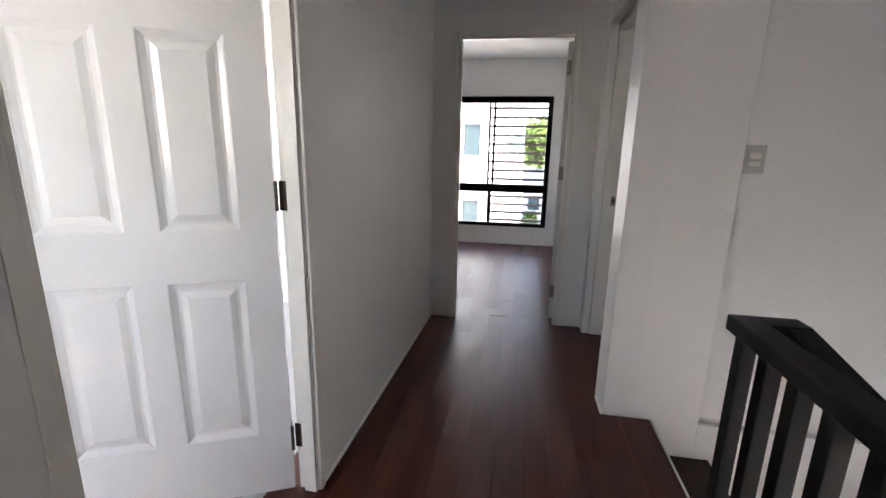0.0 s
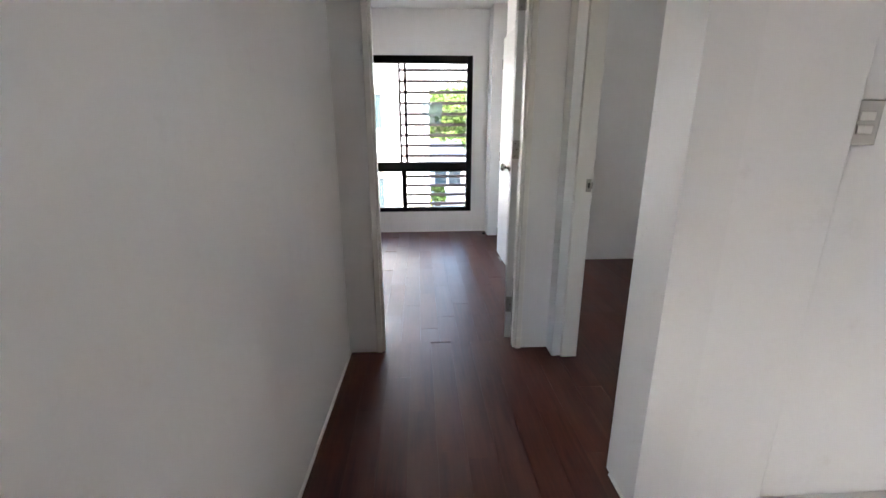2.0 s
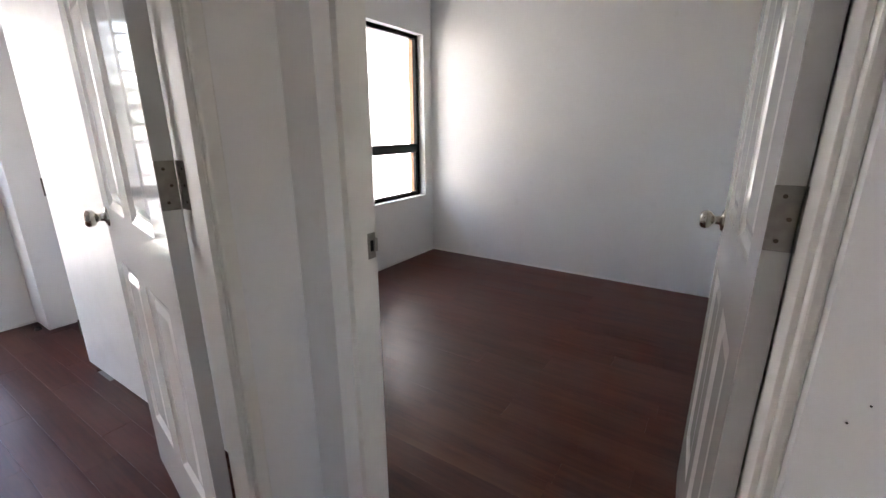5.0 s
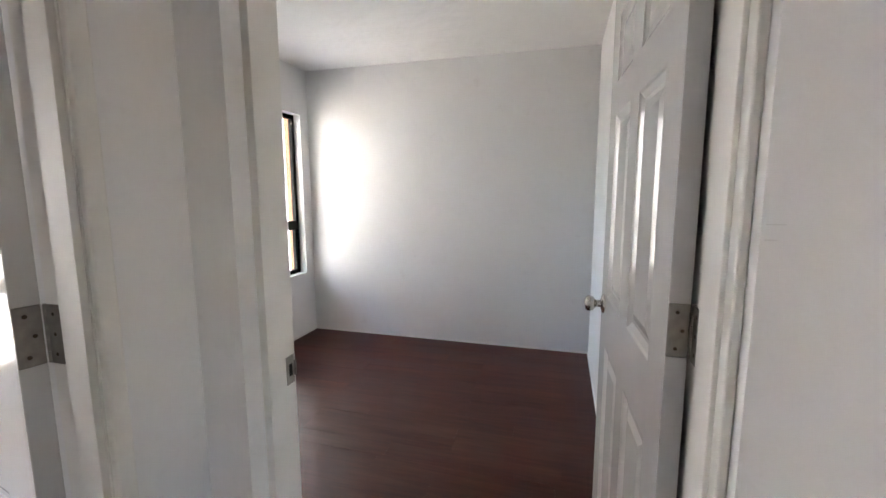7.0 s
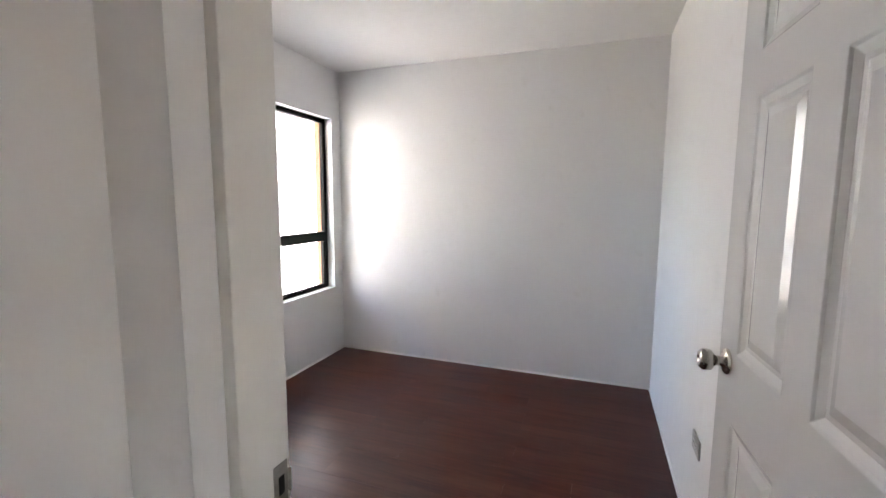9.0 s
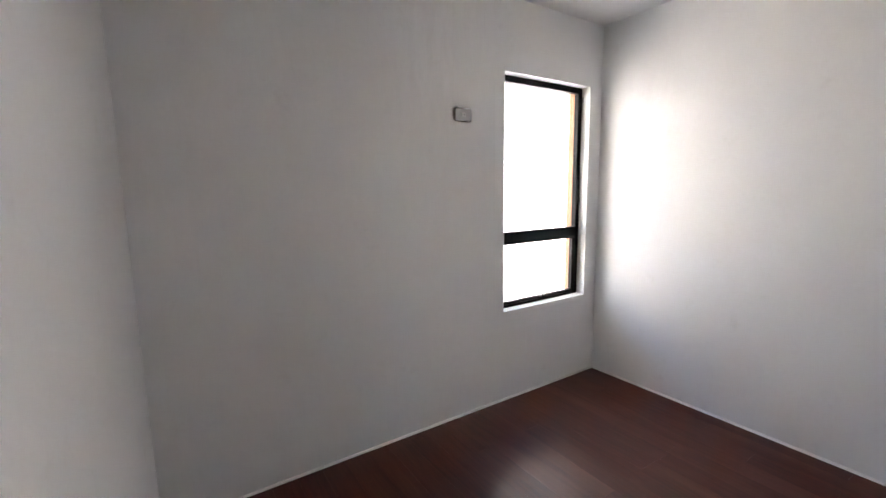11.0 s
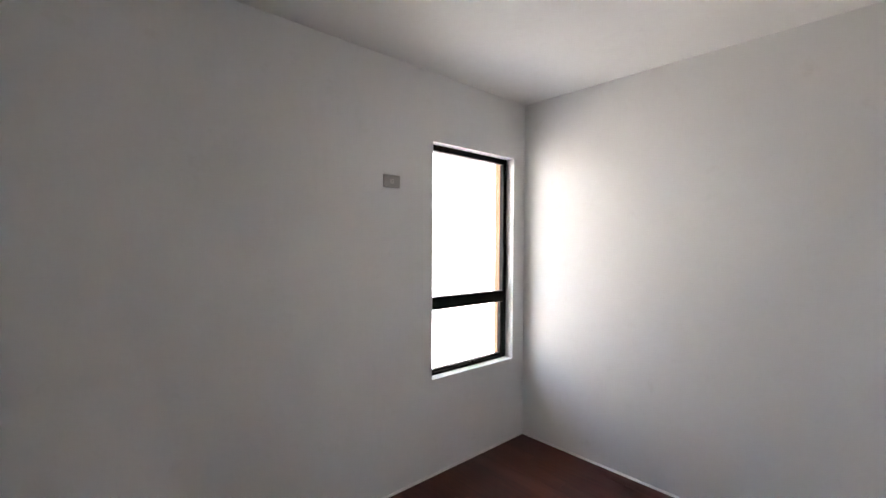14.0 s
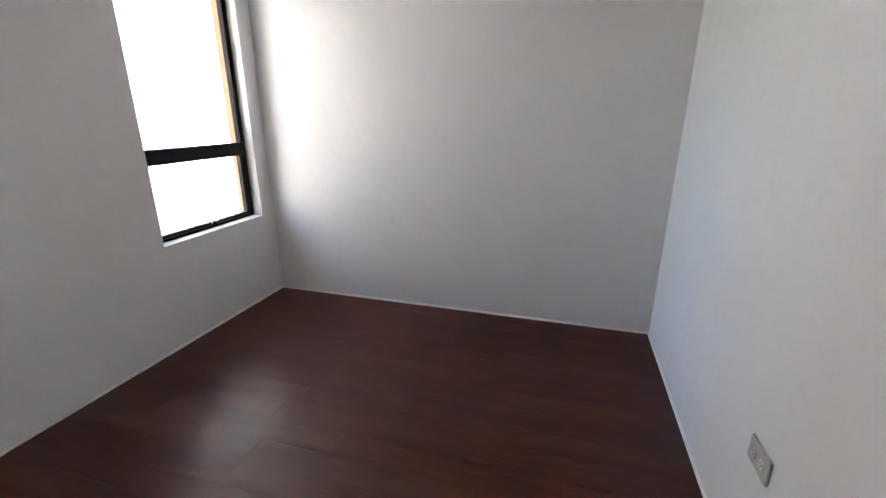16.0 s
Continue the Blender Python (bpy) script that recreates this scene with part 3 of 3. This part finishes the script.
# ---- electrical ----
def plate_thing(name, label, m, w, h, kind):
    """A wall plate in its own plane: x across, z up, y out of the wall towards -y."""
    ob = thing(name, label, "switch" if kind == "switch" else "socket", m)
    part("plate", box(bmesh.new(), -w / 2, w / 2, -0.008, 0, -h / 2, h / 2, bevel=0.003), PLATE, ob)
    if kind == "switch":
        for k in (-1, 1):
            part("rocker", box(bmesh.new(), -0.023, 0.023, -0.0125, -0.006, k * 0.018 - 0.012, k * 0.018 + 0.012, bevel=0.002), PLATE2, ob)
    else:
        for c in ((0,) if kind == "single" else (-0.024, 0.024)):
            x, z = (c, 0) if w > h else (0, c)
            ins = part("insert", box(bmesh.new(), x - 0.013, x + 0.013, -0.0105, -0.006, z - 0.013, z + 0.013, bevel=0.0015), PLATE2, ob)
            for dx, dz in ((-0.005, 0.003), (0.005, 0.003), (0, -0.006)):
                part("slot", box(bmesh.new(), x + dx - 0.001, x + dx + 0.001, -0.011, -0.0102, z + dz - 0.003, z + dz + 0.003), DARK, ins)
    return ob


plate_thing("light_switch", "grey double rocker light switch on the stair wall", pose(1.118, PY + 0.035, 1.302), 0.088, 0.120, "switch")
plate_thing("wall_socket", "grey single socket plate high beside the window", pose(2.465, NY, 1.84), 0.116, 0.072, "single")
plate_thing("wall_socket", "white double socket plate low on the wall", pose(2.218, SY, 0.412, 0, 0, 180), 0.122, 0.076, "double")

panel = thing("breaker_box", "beige circuit breaker box with a small latched door", "breaker box", pose(WX0 + 0.014, 3.326, 1.519, 0, 0, 88))
bm = box(bmesh.new(), -0.045, 0.05, -0.0175, 0, -0.089, 0.089)
bm.edges.ensure_lookup_table()
bmesh.ops.bevel(bm, geom=[e for e in bm.edges if all(v.co.y < -0.01 for v in e.verts) and abs(e.verts[0].co.x - e.verts[1].co.x) < 0.001], offset=0.007, segments=5, profile=0.5, affect="EDGES")
bmesh.ops.bevel(bm, geom=[e for e in bm.edges if all(v.co.y < -0.01 for v in e.verts) and e.is_manifold and e.calc_face_angle() > 0.8], offset=0.003, segments=2, profile=0.5, affect="EDGES")
part("body", bm, BEIGE, panel, "", True)
lid = part("door", box(bmesh.new(), -0.026, 0.046, -0.0205, -0.0165, -0.0235, 0.016, bevel=0.0012), BEIGE, panel)
# Dark strips in place of the shade beside and under the raised lid.
part("gap_shade_strip", boxes((-0.0272, -0.026, -0.0182, -0.0172, -0.025, 0.016), (-0.026, 0.046, -0.0182, -0.0172, -0.025, -0.0235)), DARK, lid)
part("latch", box(bmesh.new(), 0.037, 0.040, -0.0213, -0.0204, -0.010, 0.0), DARK, lid)
part("screw_tab", box(bmesh.new(), 0.010, 0.017, -0.013, -0.004, -0.092, -0.0885, bevel=0.0008), BEIGE, panel)


# ---- stair and rail ----
def step_board(x0, x1, y0, y1, z):
    ob = thing("stair_step", "dark red-brown wooden stair tread with a white riser", "stair step", pose(0, 0, 0), "stair steps")
    part("tread", box(bmesh.new(), x0, x1, y0, y1, z - 0.03, z, bevel=0.003), STAIRW, ob)
    return ob


RISE = 0.19
s1 = step_board(SX - 0.01, 1.137, 1.27, PY, -RISE)
part("riser", box(bmesh.new(), SX - 0.02, SX - 0.005, 1.27, PY, -0.36, -0.012), TRIM, s1)
s2 = step_board(1.127, 1.42, 1.27, PY, -2 * RISE)
part("riser", box(bmesh.new(), 1.122, 1.137, 1.27, PY, -0.55, -RISE - 0.03), TRIM, s2)
s3 = step_board(1.41, 1.9, 1.27, PY, -3 * RISE)
part("riser", box(bmesh.new(), 1.405, 1.42, 1.27, PY, -0.75, -2 * RISE - 0.03), TRIM, s3)
for k in range(9):
    y = 1.27 - 0.25 * k
    s = step_board(0.93, 1.9, y - 0.26, y, -(4 + k) * RISE)
    part("riser", box(bmesh.new(), 0.93, 1.9, y - 0.002, y + 0.013, -(4 + k) * RISE - 0.16, -(3 + k) * RISE - 0.03), TRIM, s)
structure("floor_below", boxes((-0.6, 2.0, -1.4, PY, -3.0, -2.85)), CONCRETE, "plain floor below the stair", "floor")
structure("trim_landing_edge", boxes((SX - 0.006, SX + 0.004, -1.3, PY, -0.05, 0.001)), TRIM, "pale edge strip of the landing floor", "trim")

rail = thing("stair_railing", "black painted wooden stair railing with flat top rail and square balusters", "railing", pose(0, 0, 0))
RX, RYE, RZ = 0.716, 1.245, 0.875
part("top_rail", box(bmesh.new(), RX, RX + 0.075, -1.28, RYE, RZ - 0.045, RZ, bevel=0.004), RAILP, rail)
part("end_rail", box(bmesh.new(), RX + 0.0755, RX + 0.178, RYE - 0.075, RYE, RZ - 0.045, RZ, bevel=0.004), RAILP, rail)
bm = bmesh.new()
box(bm, -0.035, 0.035, -2.6, 0, -0.045, 0, bevel=0.004)
low = part("sloped_rail", bm, RAILP, rail)
low.matrix_basis = pose(RX + 0.143, RYE - 0.076, RZ - 0.002, math.degrees(math.atan2(RISE, 0.25)) * 0.35)
for k in range(18):
    y = RYE - 0.045 - 0.118 * k
    part("baluster", box(bmesh.new(), RX + 0.018, RX + 0.058, y - 0.02, y + 0.02, 0.0, RZ - 0.044, bevel=0.003), RAILP, rail)

# ---- small trim ----
def bead(name, p, q, label="thin white caulk bead along the floor edge"):
    (xa, ya), (xb, yb) = p, q
    bm = bmesh.new()
    tube(bm, (xa, ya, 0.001), (xb, yb, 0.001), 0.0098, 8)
    return structure(name, bm, CAULK, label, "trim")


bead("trim_corridor", (HX0, LY1 + 0.05), (HX0, FY0)).matrix_world = SKEW
bead("trim_bedroom_east", (EX, SY), (EX, NY))
bead("trim_bedroom_north", (WX1, NY), (EX, NY))
bead("trim_bedroom_south", (0.85, SY), (EX, SY))
bead("trim_far_room", (-3.2, RY), (0.72, RY))
bead("trim_wall_end", (HXS, PY), (HXS, BY0 - 0.05))

# ---- small things ----
stop = thing("door_stop", "small black rubber door stop on the floor", "door stop", pose(0.683, 6.02, 0))
part("bumper", lathe(bmesh.new(), [(0.017, 0.0), (0.019, 0.004), (0.018, 0.014), (0.013, 0.021), (0.004, 0.023)], Matrix(), 16), DARK, stop, "", True)
for k, (y, z, rad) in enumerate(((2.213, 0.954, 0.0010), (2.198, 0.982, 0.0010), (2.168, 0.942, 0.0007))):
    hole = thing("nail_hole", "small dark nail hole in the white painted wall", "nail hole", pose(HXS, y, z, 0, -90, 0), "nail holes")
    part("hole", lathe(bmesh.new(), [(rad * 1.3, 0.0), (rad * 1.2, 0.0006), (rad * 0.6, 0.0007)], Matrix(), 10), DARK, hole)
for z, ln in ((1.356, 0.022), (1.336, 0.014)):
    mark = thing("scuff_mark", "faint grey scratch on the white wall beside the casing", "scuff mark", pose(HXS, 2.247, z), "scuff marks")
    part("scratch", box(bmesh.new(), -0.0007, 0, -ln, 0, -0.0008, 0.0008), SCUFF, mark)

# ---- outside ----
structure("ground", boxes((-600, 600, -600, 900, -3.4, -3.2)), CONCRETE, "pale concrete yard and street", "ground")


def far_window(parent, x0, x1, y, z0, z1):
    f = part("window", boxes((x0, x1, y - 0.03, y + 0.05, z0, z0 + 0.05), (x0, x1, y - 0.03, y + 0.05, z1 - 0.05, z1), (x0, x0 + 0.05, y - 0.03, y + 0.05, z0 + 0.05, z1 - 0.05), (x1 - 0.05, x1, y - 0.03, y + 0.05, z0 + 0.05, z1 - 0.05)), GREYWIN, parent)
    part("pane", box(bmesh.new(), x0 + 0.05, x1 - 0.05, y + 0.0, y + 0.02, z0 + 0.05, z1 - 0.05), FARGLASS, f)


house = thing("house", "white rendered two-storey house with small grey windows", "house", pose(0, 0, 0))
HY, HXR = 17.0, 0.30
cols = [(-14, -6.2), (-5.5, -2.05), (-1.40, HXR)]
lots = [(a, b, HY, HY + 6, -3.2, 7.2) for a, b in cols]
for a, b in ((-6.2, -5.5), (-2.05, -1.40)):
    lots += [(a, b, HY, HY + 6, -3.2, -2.2), (a, b, HY, HY + 6, -0.55, 1.2), (a, b, HY, HY + 6, 2.42, 7.2), (a, b, HY + 0.3, HY + 6, -2.2, -0.55), (a, b, HY + 0.3, HY + 6, 1.2, 2.42)]
for lot in lots:
    part("wall", box(bmesh.new(), *lot), FACADE, house)
part("roof", boxes((-14.3, HXR + 0.3, HY - 0.4, HY + 6.3, 7.2, 7.45)), ROOF, house)
part("downpipe", tube(bmesh.new(), (HXR - 0.25, HY - 0.06, -3.2), (HXR - 0.25, HY - 0.06, 7.2), 0.05), FACADE, house)
for a, b in ((-6.2, -5.5), (-2.05, -1.40)):
    far_window(house, a, b, HY + 0.08, -2.2, -0.55)
    far_window(house, a, b, HY + 0.08, 1.2, 2.42)

near = thing("house", "white rendered neighbouring house wall close to the bedroom window", "house", pose(0, 0, 0))
part("wall", boxes((4.2, 14, 8.2, 9.6, -3.2, 5.0)), FACADE, near)
part("roof", boxes((4.0, 14.2, 8.0, 9.8, 5.0, 5.2)), ROOF, near)
part("downpipe", tube(bmesh.new(), (5.35, 8.13, -3.2), (5.35, 8.13, 0.69), 0.055, 14), PIPE, near, "grey vent pipe with a flat cap")
part("pipe_cap", tube(bmesh.new(), (5.35, 8.13, 0.69), (5.35, 8.13, 0.72), 0.085, 14), PIPE, near)

shed = thing("house", "low pale house with a grey roof below the trees", "house", pose(0, 0, 0))
part("wall", boxes((0.5, 2.2, 23.5, 27, -3.2, -0.3)), FACADE, shed)
bm = bmesh.new()
box(bm, 0.3, 2.4, 23.2, 27.3, -0.3, -0.15)
for v in bm.verts:
    if v.co.y > 25 and v.co.z > -0.2:
        v.co.z += 0.7
part("roof", bm, ROOF, shed)
for x in (0.75, 1.5):
    far_window(shed, x, x + 0.6, 23.45, -1.9, -0.9)

fence = thing("garden_wall", "low lime-yellow garden wall with posts and a rail", "wall", pose(0, 0, 0))
part("base", boxes((0.30, 7.0, 20.4, 20.65, -3.2, -2.8)), LIME, fence)
for x, w in ((0.33, 0.16), (2.0, 0.75), (4.2, 0.3)):
    part("post", box(bmesh.new(), x, x + w, 20.35, 20.7, -3.2, -2.0, bevel=0.02, seg=1), LIME, fence)
for z in (-2.7, -2.45):
    part("rail", box(bmesh.new(), 0.35, 7.0, 20.5, 20.55, z, z + 0.06), FACADE, fence)
wall2 = thing("garden_wall", "pale concrete boundary wall along the street", "wall", pose(0, 0, 0))
part("wall", boxes((0.3, 9, 22.6, 22.8, -3.2, -1.6)), FACADE, wall2)

LEAF_M, ln, ll, lb = material("leaf_green", 0.6, 0, 0.3)
lgeo = ln.new("ShaderNodeNewGeometry")
ll.new(mixed(ln, ll, lgeo.outputs["Random Per Island"], (0.04, 0.085, 0.014), (0.12, 0.17, 0.035)), lb.inputs["Base Color"])


def tree(name, label, x, y, ground, height, spread, seed, leaves=5200):
    rnd = random.Random(seed)
    ob = thing(name, label, "tree", pose(x, y, ground))
    bm = bmesh.new()
    fork = height * 0.36
    tube(bm, (0, 0, 0), (0.05, 0.05, fork), 0.16, 10, 0.10)
    tips = []
    for k in range(13):
        a, up = rnd.uniform(0, 6.28), rnd.uniform(0.2, 1.0)
        tip = Vector((math.cos(a) * spread * rnd.uniform(0.35, 0.85) * (1.15 - up * 0.6), math.sin(a) * spread * rnd.uniform(0.35, 0.85) * (1.15 - up * 0.6), fork + (height - fork) * up * 0.9))
        tube(bm, (0.05, 0.05, fork - rnd.uniform(0, 0.5)), tip, 0.06, 6, 0.015)
        tips.append((tip, spread * rnd.uniform(0.22, 0.42)))
    part("trunk", bm, BARK, ob)
    verts, faces = [], []
    for _ in range(leaves):
        c, rad = rnd.choice(tips)
        d = Vector((rnd.gauss(0, 1), rnd.gauss(0, 1), rnd.gauss(0, 0.6)))
        d = d.normalized() * rad * rnd.random() ** 0.45
        o = c + d
        u = Vector((rnd.gauss(0, 1), rnd.gauss(0, 1), rnd.gauss(0, 0.6))).normalized()
        v = u.cross(Vector((rnd.gauss(0, 1), rnd.gauss(0, 1), rnd.gauss(0, 1)))).normalized()
        s1, s2 = rnd.uniform(0.09, 0.19), rnd.uniform(0.04, 0.08)
        i = len(verts)
        verts += [o - u * s1, o + v * s2, o + u * s1, o - v * s2]
        faces.append((i, i + 1, i + 2, i + 3))
    me = bpy.data.meshes.new("crown")
    me.from_pydata([tuple(v) for v in verts], [], faces)
    me.materials.append(LEAF_M)
    crown = new("crown", me)
    crown.parent = ob
    return ob


tree("tree", "leafy green street tree behind the houses", 1.6, 29, -3.2, 6.8, 2.5, 1, 14000)
tree("tree", "leafy green street tree behind the houses", 3.7, 30, -3.2, 6.5, 2.7, 2, 14000)
tree("tree", "broad leafy green tree behind the low house", 2.7, 33, -3.2, 7.0, 3.2, 3, 14000)
tree("tree", "broad leafy green tree behind the low house", 6.4, 32, -3.2, 6.4, 3.2, 8, 14000)
tree("tree", "small green garden tree beside the street", 0.75, 21.6, -3.2, 1.9, 0.5, 4, 1500)
tree("tree", "small green garden tree beside the street", 3.0, 21.6, -3.2, 1.6, 0.5, 6, 1300)
bm = bmesh.new()
pts = [Vector((-9 + 1.5 * k, 15.0, 2.55 + 0.012 * k + 0.003 * (k - 8) ** 2)) for k in range(17)]
for a, b in zip(pts, pts[1:]):
    tube(bm, a, b, 0.012, 5)
tagged(part("power_cable", bm, DARK), "thin dark overhead cable across the street", "cable", "street cables")
bm = bmesh.new()
for a, b in zip(pts, pts[1:]):
    tube(bm, a - Vector((0, 0, 0.86)), b - Vector((0, 0, 0.86)), 0.006, 5)
tagged(part("power_cable", bm, DARK), "thinner dark cable slung below the street cable", "cable", "street cables")
for x in (-9.0, 15.0):
    pole = thing("utility_pole", "grey concrete utility pole carrying the street cable", "pole", pose(x, 15.0, -3.2))
    part("post", tube(bmesh.new(), (0, 0.15, 0), (0, 0.15, 6.6), 0.14, 14, 0.1), CONCRETE, pole)
    part("bracket", boxes((-0.05, 0.05, -0.04, 0.16, 5.85, 5.98)), DARK, pole)
    part("bracket", boxes((-0.04, 0.04, -0.04, 0.16, 4.99, 5.12)), DARK, pole)

# ---- planks ----
W = 0.122
plank_meshes = {}


def plank(length, width, gap):
    key = (round(length, 3), round(width, 3), gap)
    if key not in plank_meshes:
        g, c = gap, gap * 1.4
        w, h = key[1] / 2 - g, key[0] / 2 - g
        bm = bmesh.new()
        low = [bm.verts.new((sx * w, sy * h, -0.009)) for sx, sy in ((-1, -1), (1, -1), (1, 1), (-1, 1))]
        mid = [bm.verts.new((sx * w, sy * h, -c)) for sx, sy in ((-1, -1), (1, -1), (1, 1), (-1, 1))]
        top = [bm.verts.new((sx * (w - c), sy * (h - c), 0)) for sx, sy in ((-1, -1), (1, -1), (1, 1), (-1, 1))]
        for a, b in ((low, mid), (mid, top)):
            for k in range(4):
                bm.faces.new((a[k], a[(k + 1) % 4], b[(k + 1) % 4], b[k]))
        bm.faces.new(top)
        plank_meshes[key] = mesh_of("plank", bm, PLANK)
    return plank_meshes[key]


rng = random.Random(5)


def lay(x0, x1, y0, y1, L=0.92, gap=0.0001, tip=0.0003, cup=0.0008, rise=0.0003):
    x = x0
    while x < x1 - 0.004:
        w = min(W, x1 - x)
        y = y0 - L * rng.choice((0.0, 0.33, 0.67)) - rng.uniform(0, 0.08)
        while y < y1 - 0.004:
            a, b = max(y, y0), min(y + L, y1)
            if b - a > 0.01:
                ob = new("plank", plank(b - a, w, gap))
                ob.parent = floor
                ob.location = (x + w / 2, (a + b) / 2, rng.uniform(-rise, rise))
                ob.rotation_euler = (rng.uniform(-tip, tip), rng.uniform(-cup, cup), 0)
            y += L
        x += W


lay(HX0 - 0.25, 0.69, -1.3, FY1)
lay(0.69, SX - 0.006, -1.3, SY - 0.05)
# loose, slightly lifted boards of the far room
lay(-1.95, 0.69, FY1, RY, 0.61, 0.0002, 0.003, 0.0035, 0.0003)
lay(0.69, 0.96, 5.1, RY, 0.61, 0.0002, 0.003, 0.0035, 0.0003)
lay(0.69, EX, SY - 0.05, NY, 0.92, 0.0001, 0.0012, 0.0025)
